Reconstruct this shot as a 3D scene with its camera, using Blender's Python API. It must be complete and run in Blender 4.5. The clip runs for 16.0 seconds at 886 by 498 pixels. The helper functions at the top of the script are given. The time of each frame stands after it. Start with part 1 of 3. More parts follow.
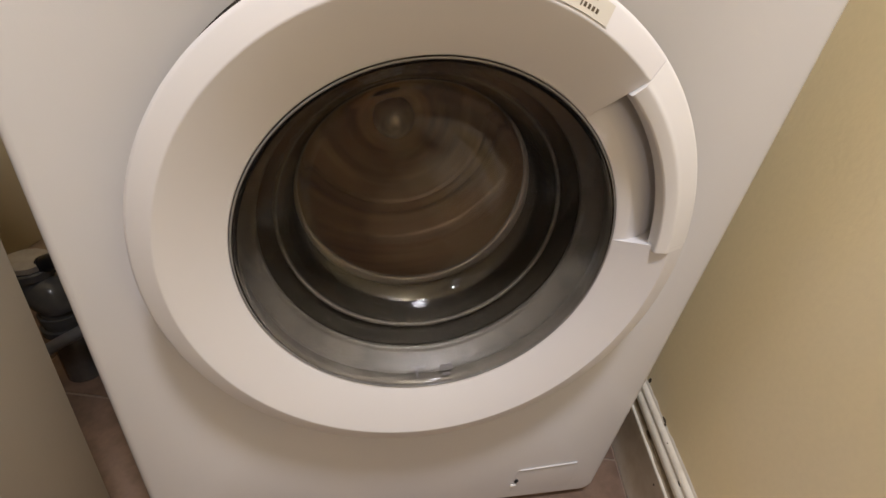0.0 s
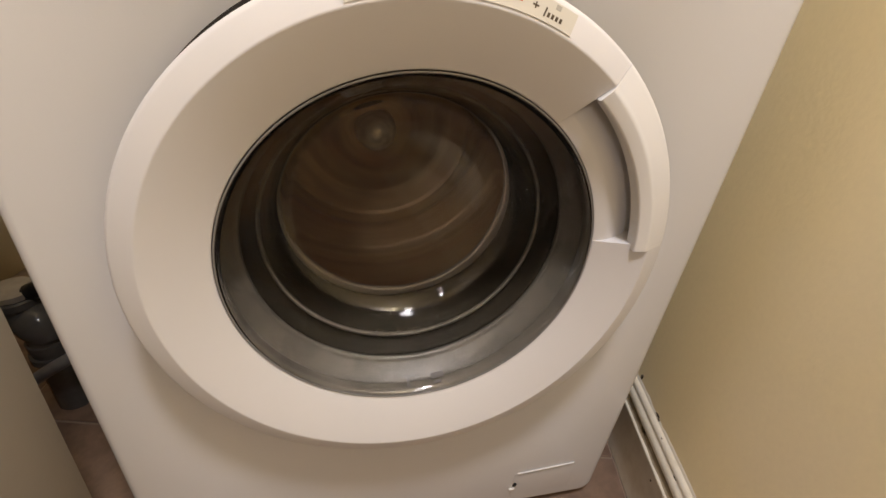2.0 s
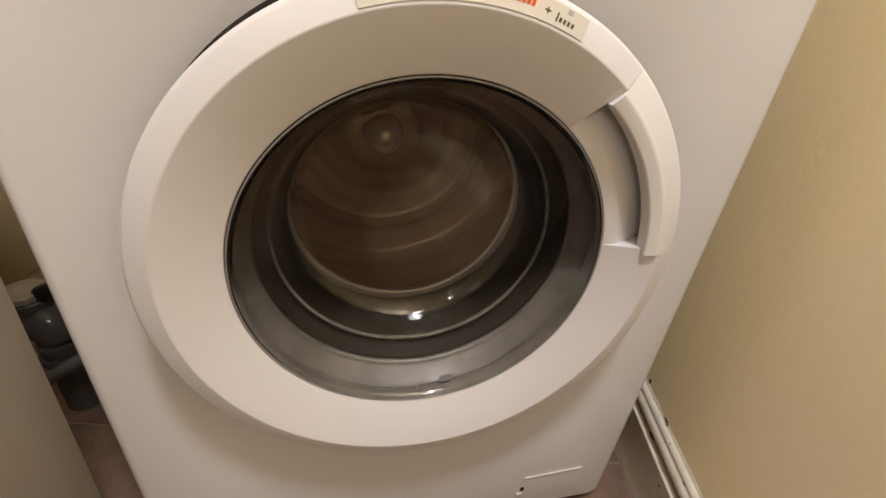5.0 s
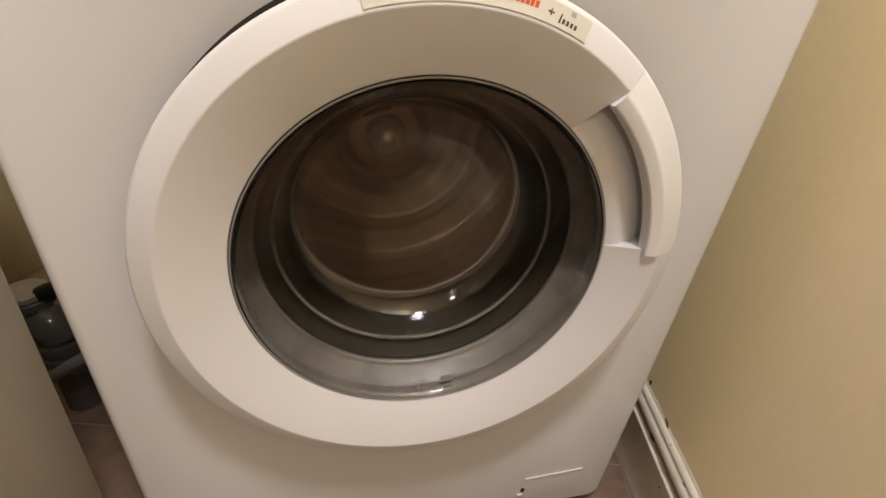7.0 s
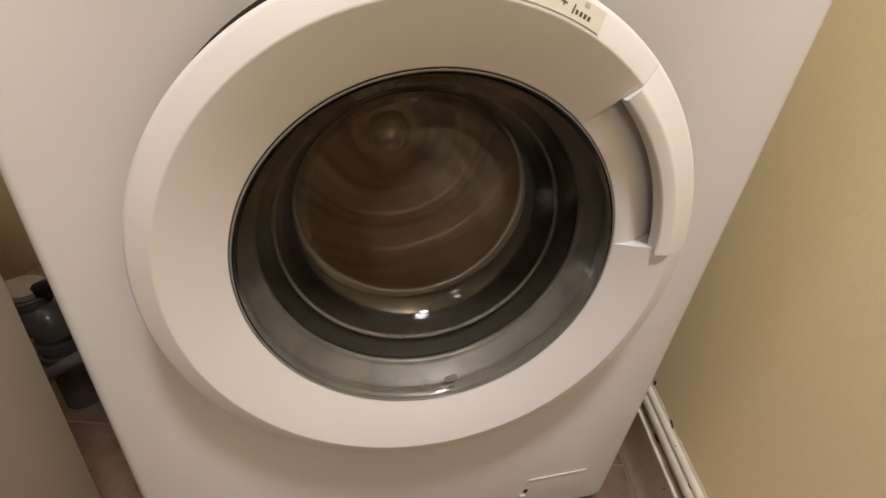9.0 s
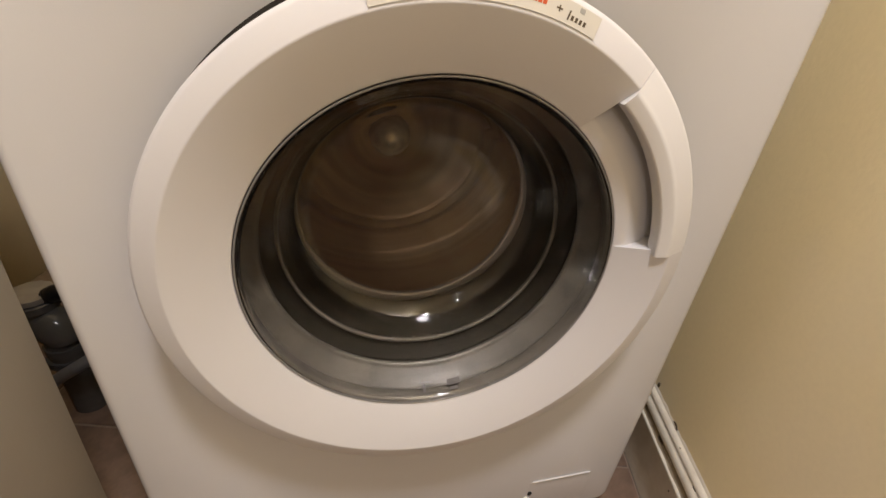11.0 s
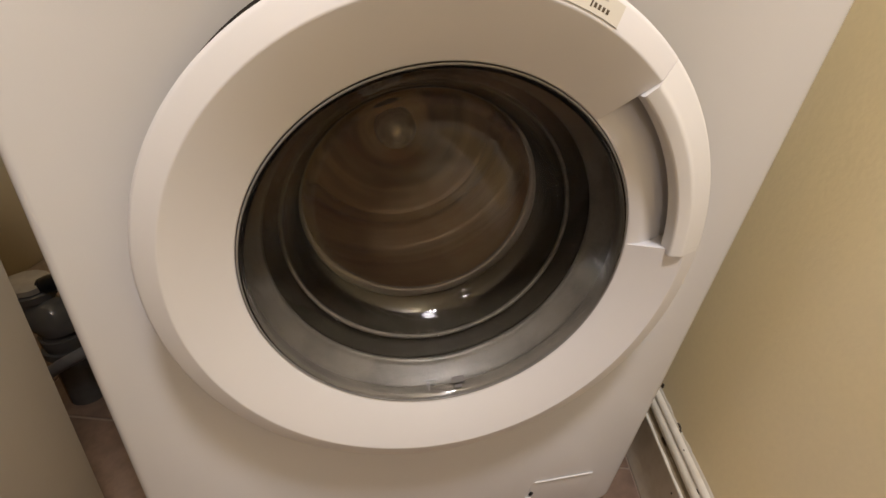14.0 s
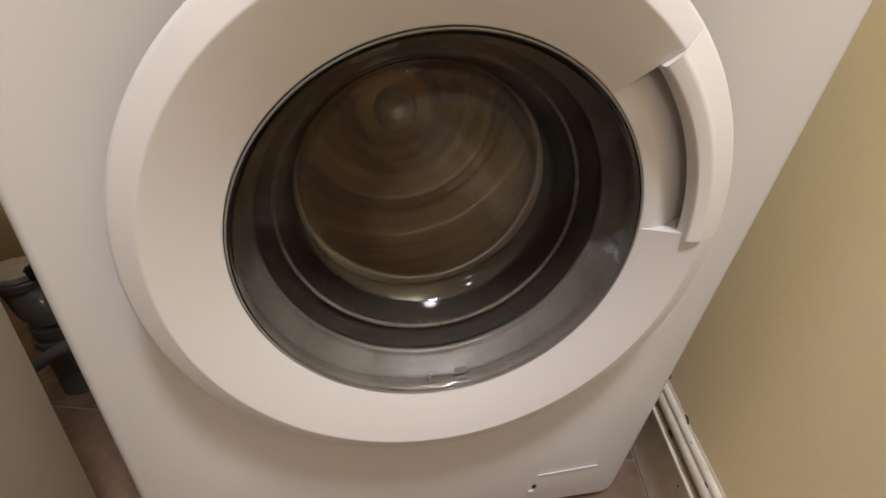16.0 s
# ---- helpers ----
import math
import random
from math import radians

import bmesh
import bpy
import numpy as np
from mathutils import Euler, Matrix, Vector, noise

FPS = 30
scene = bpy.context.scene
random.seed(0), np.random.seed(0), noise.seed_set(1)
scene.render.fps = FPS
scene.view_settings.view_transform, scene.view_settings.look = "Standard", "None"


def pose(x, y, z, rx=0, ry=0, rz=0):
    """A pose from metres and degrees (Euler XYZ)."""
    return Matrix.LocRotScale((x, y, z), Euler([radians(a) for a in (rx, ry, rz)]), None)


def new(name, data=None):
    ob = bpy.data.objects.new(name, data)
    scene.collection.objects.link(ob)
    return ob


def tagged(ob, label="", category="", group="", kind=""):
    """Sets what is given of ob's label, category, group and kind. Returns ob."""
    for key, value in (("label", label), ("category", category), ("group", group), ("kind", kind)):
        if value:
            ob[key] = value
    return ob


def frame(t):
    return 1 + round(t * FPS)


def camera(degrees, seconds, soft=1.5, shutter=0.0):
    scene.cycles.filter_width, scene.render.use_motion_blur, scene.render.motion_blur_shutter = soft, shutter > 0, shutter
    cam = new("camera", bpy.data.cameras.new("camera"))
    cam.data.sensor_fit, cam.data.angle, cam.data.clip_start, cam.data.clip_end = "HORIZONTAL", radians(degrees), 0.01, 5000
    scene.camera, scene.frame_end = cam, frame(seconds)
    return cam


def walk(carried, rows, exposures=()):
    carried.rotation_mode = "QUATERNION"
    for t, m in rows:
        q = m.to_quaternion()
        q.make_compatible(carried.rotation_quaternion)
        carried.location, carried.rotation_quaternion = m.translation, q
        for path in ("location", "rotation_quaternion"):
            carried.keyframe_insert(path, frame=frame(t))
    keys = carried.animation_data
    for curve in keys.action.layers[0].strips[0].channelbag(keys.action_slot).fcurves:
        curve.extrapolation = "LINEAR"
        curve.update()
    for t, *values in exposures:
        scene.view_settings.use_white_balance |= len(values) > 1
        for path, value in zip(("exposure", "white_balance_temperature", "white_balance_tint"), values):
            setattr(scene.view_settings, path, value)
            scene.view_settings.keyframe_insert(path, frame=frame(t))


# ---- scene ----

# ---- camera ----
cam = camera(88.83, 16.0, soft=1.5, shutter=0.5)
PATH = [
    (0, pose(-0.0697, -0.3273, 0.6765, 57.303, -7.087, -10.431)),
    (0.5, pose(-0.0699, -0.3280, 0.6771, 57.703, -6.294, -11.233)),
    (1, pose(-0.0676, -0.3289, 0.6786, 58.091, -5.806, -11.889)),
    (1.5, pose(-0.0663, -0.3320, 0.6807, 58.318, -5.611, -12.389)),
    (2, pose(-0.0627, -0.3327, 0.6816, 58.413, -5.177, -12.700)),
    (2.5, pose(-0.0623, -0.3336, 0.6810, 58.604, -4.990, -12.770)),
    (3, pose(-0.0592, -0.3330, 0.6804, 58.637, -4.694, -12.816)),
    (3.5, pose(-0.0596, -0.3291, 0.6801, 58.501, -4.561, -12.762)),
    (4, pose(-0.0646, -0.3314, 0.6808, 58.675, -4.693, -12.557)),
    (6.5, pose(-0.0689, -0.3330, 0.6828, 58.786, -5.208, -11.981)),
    (7, pose(-0.0701, -0.3339, 0.6814, 58.983, -5.168, -12.110)),
    (7.5, pose(-0.0687, -0.3307, 0.6812, 58.806, -5.138, -12.079)),
    (8, pose(-0.0707, -0.3315, 0.6812, 58.877, -5.216, -12.139)),
    (8.5, pose(-0.0733, -0.3312, 0.6822, 58.801, -5.274, -12.135)),
    (9, pose(-0.0731, -0.3258, 0.6762, 58.743, -5.409, -12.008)),
    (11.5, pose(-0.0698, -0.3293, 0.6796, 59.147, -4.646, -11.640)),
    (12, pose(-0.0723, -0.3290, 0.6790, 59.244, -4.825, -11.542)),
    (12.5, pose(-0.0729, -0.3278, 0.6791, 59.121, -4.992, -11.379)),
    (13, pose(-0.0765, -0.3270, 0.6778, 59.135, -5.316, -11.357)),
    (13.5, pose(-0.0776, -0.3226, 0.6737, 58.890, -5.566, -11.440)),
    (14, pose(-0.0768, -0.3193, 0.6715, 58.610, -5.710, -11.379)),
    (14.5, pose(-0.0773, -0.3188, 0.6727, 58.358, -5.756, -11.516)),
    (15, pose(-0.0793, -0.3184, 0.6716, 58.300, -5.820, -11.445)),
    (15.5, pose(-0.0780, -0.3138, 0.6674, 58.069, -5.757, -11.186)),
    (16, pose(-0.0741, -0.3030, 0.6562, 57.310, -5.784, -11.298)),
]
walk(cam, PATH, [(0, 0.0, 6000, 10), (0.5, 0.0, 6350, 10), (15.4, 0.0, 6350, 10), (16, 0.0, 6000, 10)])

# ---- light ----
# the room stands askew to the machine: ROOM turns room axes into the world, whose y axis runs into the machine
TURN = -13.4
ROOM = pose(0, 0, 0, 0, 0, TURN)
scene.view_settings.exposure = 0.0

world = bpy.data.worlds.new("world")
world.use_nodes = True
world.node_tree.nodes["Background"].inputs[0].default_value = (0.9, 0.75, 0.55, 1)
world.node_tree.nodes["Background"].inputs[1].default_value = 0.02
scene.world = world

# the bulb of a pendant lamp over the narrow floor before the machine
bulb = bpy.data.lights.new("pendant_bulb", "POINT")
bulb.energy, bulb.color, bulb.shadow_soft_size = 42.5, (1.0, 0.955, 0.985), 0.08
bulb_ob = new("pendant_bulb", bulb)
bulb_ob.location = ROOM @ Vector((0.11, -0.42, 1.66))
# an unseen fill light, added further back to brighten wall, hub and door dish
lamp = bpy.data.lights.new("far_fill", "POINT")
lamp.energy, lamp.color, lamp.shadow_soft_size = 20.0, (1.0, 0.92, 0.93), 0.08
lamp_ob = new("far_fill", lamp)
lamp_ob.location = ROOM @ Vector((-0.25, -2.20, 1.72))


# ---- materials ----
def material(name, base, rough=0.5, metal=0.0, spot=0.0, spot_size=8.0, grain=0.0, grain_size=300.0, bump=0.0,
             bump_size=400.0, second=None, coat=0.0, vary=0.0, stretch=None):
    """A procedural surface: base colour with stains (spot) and fine grain, roughness that varies, and fine relief."""
    m = bpy.data.materials.new(name)
    m.use_nodes = True
    nt = m.node_tree
    b = nt.nodes["Principled BSDF"]
    b.inputs["Roughness"].default_value = rough
    b.inputs["Metallic"].default_value = metal
    b.inputs["Coat Weight"].default_value = coat
    b.inputs["Coat Roughness"].default_value = 0.12
    co = nt.nodes.new("ShaderNodeTexCoord")
    vec = co.outputs["Object"]
    if stretch:
        mp = nt.nodes.new("ShaderNodeMapping")
        mp.inputs["Scale"].default_value = stretch
        nt.links.new(vec, mp.inputs["Vector"])
        vec = mp.outputs["Vector"]

    def tex(scale, detail=4.0):
        n = nt.nodes.new("ShaderNodeTexNoise")
        n.inputs["Scale"].default_value, n.inputs["Detail"].default_value = scale, detail
        nt.links.new(vec, n.inputs["Vector"])
        return n.outputs["Fac"]

    def mix(fac, a, c):
        x = nt.nodes.new("ShaderNodeMix")
        x.data_type = "RGBA"
        nt.links.new(fac, x.inputs[0])
        for k, v in ((6, a), (7, c)):
            if isinstance(v, tuple):
                x.inputs[k].default_value = (*v, 1)
            else:
                nt.links.new(v, x.inputs[k])
        return x.outputs[2]

    def ramp(fac, lo, hi, top=1.0):
        r = nt.nodes.new("ShaderNodeMapRange")
        r.inputs[1].default_value, r.inputs[2].default_value, r.inputs[4].default_value = lo, hi, top
        nt.links.new(fac, r.inputs[0])
        return r.outputs[0]

    dark = second or tuple(v * 0.55 for v in base)
    col = base
    if spot:
        col = mix(ramp(tex(spot_size), 0.42, 0.72, spot), col, dark)
    if grain:
        col = mix(ramp(tex(grain_size, 2.0), 0.35, 0.75, grain), col, tuple(v * 0.6 for v in base))
    if vary:
        info = nt.nodes.new("ShaderNodeObjectInfo")
        col = mix(ramp(info.outputs["Random"], 0.0, 1.0, vary), col, dark)
    if isinstance(col, tuple):
        b.inputs["Base Color"].default_value = (*col, 1)
    else:
        nt.links.new(col, b.inputs["Base Color"])
    if spot:
        r = nt.nodes.new("ShaderNodeMapRange")
        r.inputs[3].default_value, r.inputs[4].default_value = rough * 0.85, min(1.0, rough * 1.2)
        nt.links.new(tex(spot_size * 3), r.inputs[0])
        nt.links.new(r.outputs[0], b.inputs["Roughness"])
    if bump:
        bp = nt.nodes.new("ShaderNodeBump")
        bp.inputs["Strength"].default_value, bp.inputs["Distance"].default_value = bump, 0.001
        nt.links.new(tex(bump_size, 3.0), bp.inputs["Height"])
        nt.links.new(bp.outputs[0], b.inputs["Normal"])
    return m


def glass_material(name, tint, rough=0.05):
    m = bpy.data.materials.new(name)
    m.use_nodes = True
    b = m.node_tree.nodes["Principled BSDF"]
    b.inputs["Base Color"].default_value = (*tint, 1)
    b.inputs["Roughness"].default_value = rough
    b.inputs["IOR"].default_value = 1.48
    b.inputs["Transmission Weight"].default_value = 1.0
    return m


ENAMEL = material("white_enamel", (0.665, 0.66, 0.66), 0.22, spot=0.05, spot_size=5, bump=0.04, bump_size=900, coat=0.2)
PLASTIC = material("white_plastic", (0.665, 0.655, 0.66), 0.42, spot=0.05, spot_size=7, bump=0.06, bump_size=1400)
GRIP = material("grip_plastic", (0.735, 0.73, 0.73), 0.36, spot=0.05, spot_size=9, bump=0.05, bump_size=1400)
BEAD = material("limescaled_lit_rubber", (0.14, 0.115, 0.08), 0.6, spot=0.8, spot_size=90, second=(0.05, 0.045, 0.04), bump=0.6, bump_size=260)
# seal rubber painted near-black: shade and dirt deep behind the glass
RUBBER_SHADED = material("wet_shaded_rubber", (0.016, 0.0125, 0.0075), 0.7, spot=0.5, spot_size=24, bump=0.15, bump_size=300)
RUBBER = material("grey_rubber", (0.092, 0.081, 0.065), 0.46, spot=0.9, spot_size=34, bump=0.3, bump_size=300)
GAP_BLACK = material("gap_shadow_black", (0.014, 0.010, 0.007), 0.95)
TRIM_BLACK = material("black_trim", (0.012, 0.012, 0.013), 0.3)
RIMGREY = material("rim_highlight_grey", (0.22, 0.21, 0.20), 0.22, spot=0.5, spot_size=50)
GLASS = glass_material("door_glass", (0.97, 0.945, 0.895))
for m in (RUBBER_SHADED, GAP_BLACK):
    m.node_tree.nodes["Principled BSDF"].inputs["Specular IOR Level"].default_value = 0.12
STRIP_GREY = material("dull_grey", (0.12, 0.11, 0.105), 0.6, spot=0.5, spot_size=80)
DIRTY = material("dirty_water", (0.012, 0.010, 0.008), 0.08)
WATER = glass_material("water", (1, 1, 1), 0.0)


def drum_material():
    """Brushed stainless steel, wet and soiled: fine rings about the axis, with stains that lie here and there."""
    m = bpy.data.materials.new("drum_steel")
    m.use_nodes = True
    nt = m.node_tree
    b = nt.nodes["Principled BSDF"]
    co, sep, flat, ln, comb = (nt.nodes.new("ShaderNode" + k) for k in ("TexCoord", "SeparateXYZ", "CombineXYZ", "VectorMath", "CombineXYZ"))
    ln.operation = "LENGTH"
    nt.links.new(co.outputs["Object"], sep.inputs[0])
    nt.links.new(sep.outputs[0], flat.inputs[0])
    nt.links.new(sep.outputs[2], flat.inputs[1])
    nt.links.new(flat.outputs[0], ln.inputs[0])
    nt.links.new(ln.outputs["Value"], comb.inputs[0])
    nt.links.new(sep.outputs[1], comb.inputs[1])

    def tex(vec, scale, detail, lo, hi):
        n, r = nt.nodes.new("ShaderNodeTexNoise"), nt.nodes.new("ShaderNodeMapRange")
        n.inputs["Scale"].default_value, n.inputs["Detail"].default_value = scale, detail
        r.inputs[1].default_value, r.inputs[2].default_value = lo, hi
        nt.links.new(vec, n.inputs["Vector"])
        nt.links.new(n.outputs["Fac"], r.inputs[0])
        return r.outputs[0]

    def mix(fac, a, c):
        x = nt.nodes.new("ShaderNodeMix")
        x.data_type = "RGBA"
        nt.links.new(fac, x.inputs[0])
        for k, v in ((6, a), (7, c)):
            if isinstance(v, tuple):
                x.inputs[k].default_value = (*v, 1)
            else:
                nt.links.new(v, x.inputs[k])
        return x.outputs[2]

    ring = tex(comb.outputs[0], 260, 3, 0.35, 0.7)
    wide = tex(comb.outputs[0], 55, 2, 0.4, 0.68)
    stain = tex(co.outputs["Object"], 22, 4, 0.48, 0.68)
    speck = tex(co.outputs["Object"], 60, 3, 0.52, 0.7)
    # brown base colours carry the warm room light that the steel reflects
    col = mix(ring, (0.50, 0.36, 0.185), (0.42, 0.30, 0.15))
    col = mix(wide, col, (0.40, 0.285, 0.145))
    col = mix(stain, col, (0.40, 0.22, 0.11))
    col = mix(speck, col, (0.09, 0.07, 0.045))
    nt.links.new(col, b.inputs["Base Color"])
    b.inputs["Metallic"].default_value, b.inputs["Roughness"].default_value = 0.40, 0.48
    bp = nt.nodes.new("ShaderNodeBump")
    bp.inputs["Strength"].default_value, bp.inputs["Distance"].default_value = 0.12, 0.001
    nt.links.new(ring, bp.inputs["Height"])
    nt.links.new(bp.outputs[0], b.inputs["Normal"])
    return m


STEEL = drum_material()
LIPSTEEL = material("drum_lip_steel", (0.30, 0.26, 0.20), 0.5, metal=0.3, spot=0.4, spot_size=60)
HUBSTEEL = material("hub_steel", (0.82, 0.78, 0.68), 0.27, metal=0.3, spot=0.3, spot_size=30)
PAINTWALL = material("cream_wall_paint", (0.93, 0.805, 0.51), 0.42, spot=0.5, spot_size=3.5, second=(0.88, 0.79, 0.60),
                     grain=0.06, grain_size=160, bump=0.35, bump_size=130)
# beige made darker and warmer than the east wall to dim the bounced light
DIMPAINT = material("dimmed_wall_paint", (0.46, 0.375, 0.23), 0.6, spot=0.2, spot_size=4, bump=0.3, bump_size=130)
GLOSSPAINT = material("skirting_gloss_paint", (0.80, 0.76, 0.66), 0.34, spot=0.45, spot_size=40, second=(0.58, 0.52, 0.40),
                      bump=0.5, bump_size=120)
HOLLOW_BROWN = material("hollow_brown", (0.30, 0.245, 0.165), 0.9, spot=0.8, spot_size=70, second=(0.42, 0.36, 0.26), bump=0.4, bump_size=500)
CHIP = material("chipped_paint", (0.07, 0.05, 0.03), 0.8, spot=0.5, spot_size=200)
TILE = material("brown_floor_tile", (0.27, 0.185, 0.135), 0.45, spot=0.8, spot_size=22, second=(0.11, 0.066, 0.046),
                grain=0.3, grain_size=180, bump=0.3, bump_size=140, vary=0.25)
GROUT = material("floor_grout", (0.34, 0.27, 0.21), 0.85, spot=0.5, spot_size=60, bump=0.4, bump_size=400)
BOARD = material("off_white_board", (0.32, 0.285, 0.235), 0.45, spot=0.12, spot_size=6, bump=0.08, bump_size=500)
SHADE_TOP = material("shade_top_beige", (0.42, 0.36, 0.28), 0.4, spot=0.3, spot_size=60)
PIPE = material("grey_waste_pipe", (0.105, 0.103, 0.10), 0.16, spot=0.4, spot_size=40, bump=0.1, bump_size=300)
NUT = material("white_pipe_nut", (0.36, 0.33, 0.28), 0.4, spot=0.4, spot_size=60)
HOSE = material("grey_hose", (0.16, 0.16, 0.165), 0.45, spot=0.3, spot_size=60)
# ceiling colour lowered and yellowed to weaken and warm the light it throws back
CEIL = material("dimmed_ceiling", (0.45, 0.38, 0.24), 0.8, spot=0.1, spot_size=2)
STICK = material("sticker_film", (0.56, 0.535, 0.47), 0.30, spot=0.05, spot_size=30)
INK_RED = material("orange_red_ink", (0.48, 0.07, 0.015), 0.35)
INK_DARK = material("dark_brown_ink", (0.07, 0.05, 0.03), 0.35)
INK_BLUE = material("blue_ink", (0.03, 0.11, 0.38), 0.35)
INK_GREEN = material("green_ink", (0.12, 0.20, 0.04), 0.35)
INK_YELLOW = material("yellow_ink", (0.45, 0.34, 0.06), 0.35)
INK_GREY = material("grey_ink", (0.34, 0.33, 0.30), 0.35)

ORIGIN = {}


def part(name, bm, mat, parent=None, label="", sharp=38, origin=None, smooth=True):
    """Links a bmesh, modelled in world coordinates, as one mesh object under a thing or a part."""
    bmesh.ops.recalc_face_normals(bm, faces=bm.faces[:])
    for f in bm.faces:
        f.smooth = smooth
    for e in bm.edges:
        if len(e.link_faces) == 2 and e.calc_face_angle(0) > radians(sharp):
            e.smooth = False
    vs = [v.co for v in bm.verts]
    if origin is None:
        origin = sum((Vector(map(f, zip(*vs))) for f in (min, max)), Vector()) / 2
    bm.transform(Matrix.Translation(-Vector(origin)))
    me = bpy.data.meshes.new(name)
    bm.to_mesh(me)
    bm.free()
    me.materials.append(mat)
    ob = new(name, me)
    ORIGIN[ob] = Vector(origin)
    ob.location = origin
    if parent:
        ob.parent = parent
        ob.location = Vector(origin) - ORIGIN[parent]
    if label:
        tagged(ob, label)
    return ob


def thing(name, at, label, category, group="", kind=""):
    ob = new(name)
    ob.empty_display_size = 0.05
    ob.location = at
    ORIGIN[ob] = Vector(at)
    return tagged(ob, label, category, group, kind)


# door and drum share one axis, which runs along y
XC, ZC = 0.006, 0.467


def on_axis(r, a, y):
    return Vector((XC + r * math.cos(radians(a)), y, ZC + r * math.sin(radians(a))))


def lathe(bm, profile, a0=0.0, a1=360.0, n=128, closed=True):
    """Sweeps a profile of (radius, y) about the axis; a closed profile is a solid ring, capped when the sweep is partial."""
    full = abs(a1 - a0) >= 359.99
    steps = n if full else n + 1
    rings = []
    for i in range(steps):
        a = a0 + (a1 - a0) * i / n
        ring = []
        for k, (r, y) in enumerate(profile):
            if r < 1e-6 and full:
                ring.append(rings[0][k] if rings else bm.verts.new(on_axis(0, 0, y)))
            else:
                ring.append(bm.verts.new(on_axis(r, a, y)))
        rings.append(ring)
    m = len(profile)
    for i in range(n):
        p, q = rings[i], rings[(i + 1) % steps]
        for k in range(m if closed else m - 1):
            vs = [p[k], p[(k + 1) % m], q[(k + 1) % m], q[k]]
            vs = list(dict.fromkeys(vs))
            if len(vs) > 2:
                bm.faces.new(vs)
    if closed and not full:
        bm.faces.new(rings[0])
        bm.faces.new(rings[-1])
    return bm


def rounded(profile, radius=0.002, seg=3, closed=True):
    """Rounds the corners of a profile."""
    out, m = [], len(profile)
    for i, p in enumerate(profile):
        if not closed and i in (0, m - 1):
            out.append(p)
            continue
        p, a, b = Vector(p), Vector(profile[i - 1]), Vector(profile[(i + 1) % m])
        d = min(radius, (a - p).length * 0.45, (b - p).length * 0.45)
        s, e = p + (a - p).normalized() * d, p + (b - p).normalized() * d
        for k in range(seg + 1):
            t = k / seg
            out.append(tuple((1 - t) ** 2 * s + 2 * t * (1 - t) * p + t * t * e))
    return out


def box(bm, size, m, bevel=0.0, seg=2):
    made = bmesh.ops.create_cube(bm, size=1.0)["verts"]
    bmesh.ops.scale(bm, vec=size, verts=made)
    if bevel:
        edges = list({e for v in made for e in v.link_edges})
        made = list({v for f in bmesh.ops.bevel(bm, geom=edges, offset=bevel, segments=seg, profile=0.5, affect="EDGES")["faces"] for v in f.verts} | {v for v in made if v.is_valid})
    bmesh.ops.transform(bm, matrix=m, verts=made)
    return bm


def tube(bm, points, radii, n=24):
    """A round tube through points, with a radius at each."""
    rings = []
    for i, p in enumerate(points):
        p = Vector(p)
        d = (Vector(points[min(i + 1, len(points) - 1)]) - Vector(points[max(i - 1, 0)])).normalized()
        q = d.to_track_quat("Z", "Y")
        rings.append([bm.verts.new(p + q @ Vector((radii[i] * math.cos(2 * math.pi * k / n), radii[i] * math.sin(2 * math.pi * k / n), 0))) for k in range(n)])
    for a, b in zip(rings, rings[1:]):
        for k in range(n):
            bm.faces.new((a[k], a[(k + 1) % n], b[(k + 1) % n], b[k]))
    bm.faces.new(rings[0])
    bm.faces.new(rings[-1])
    return bm


def smooth_path(points, per=8):
    """A Catmull-Rom path through points."""
    ps = [Vector(p) for p in points]
    ps = [2 * ps[0] - ps[1]] + ps + [2 * ps[-1] - ps[-2]]
    out = []
    for i in range(1, len(ps) - 2):
        a, b, c, d = ps[i - 1:i + 3]
        for k in range(per):
            t = k / per
            out.append(0.5 * (2 * b + (c - a) * t + (2 * a - 5 * b + 4 * c - d) * t * t + (3 * b - a - 3 * c + d) * t ** 3))
    return out + [ps[-2]]


# ---- room ----
WALL_X, WEST_X, BACK_Y = 0.380, -0.92, 0.66          # in room axes


def room_box(name, lo, hi, mat, label="", parent=None):
    bm = bmesh.new()
    c, s = (Vector(lo) + Vector(hi)) / 2, Vector(hi) - Vector(lo)
    box(bm, s, ROOM @ Matrix.Translation(c))
    ob = part(name, bm, mat, parent, smooth=False)
    tagged(ob, label, "" if parent else name.split("_")[0], kind="" if parent else "structure")
    return ob


room_box("wall_east", (WALL_X, -4.2, 0.0), (WALL_X + 0.12, BACK_Y + 0.12, 2.4), PAINTWALL, "cream painted plaster wall with faint stains")
room_box("wall_north", (WEST_X - 0.12, BACK_Y, 0.0), (WALL_X - 0.002, BACK_Y + 0.12, 2.4), DIMPAINT, "plaster wall behind the washing machine, its beige darkened to cut bounced light")
room_box("wall_west", (WEST_X - 0.12, -4.2, 0.0), (WEST_X, BACK_Y - 0.002, 2.4), DIMPAINT, "plaster wall closing the room, its beige darkened to cut bounced light")
room_box("wall_south", (WEST_X - 0.12, -4.32, 0.0), (WALL_X + 0.12, -4.202, 2.4), DIMPAINT, "plaster wall closing the room, its beige darkened to cut bounced light")
room_box("ceiling", (WEST_X - 0.12, -4.32, 2.402), (WALL_X + 0.12, BACK_Y + 0.12, 2.5), CEIL, "plain ceiling, darkened and yellowed to shape its bounced light")
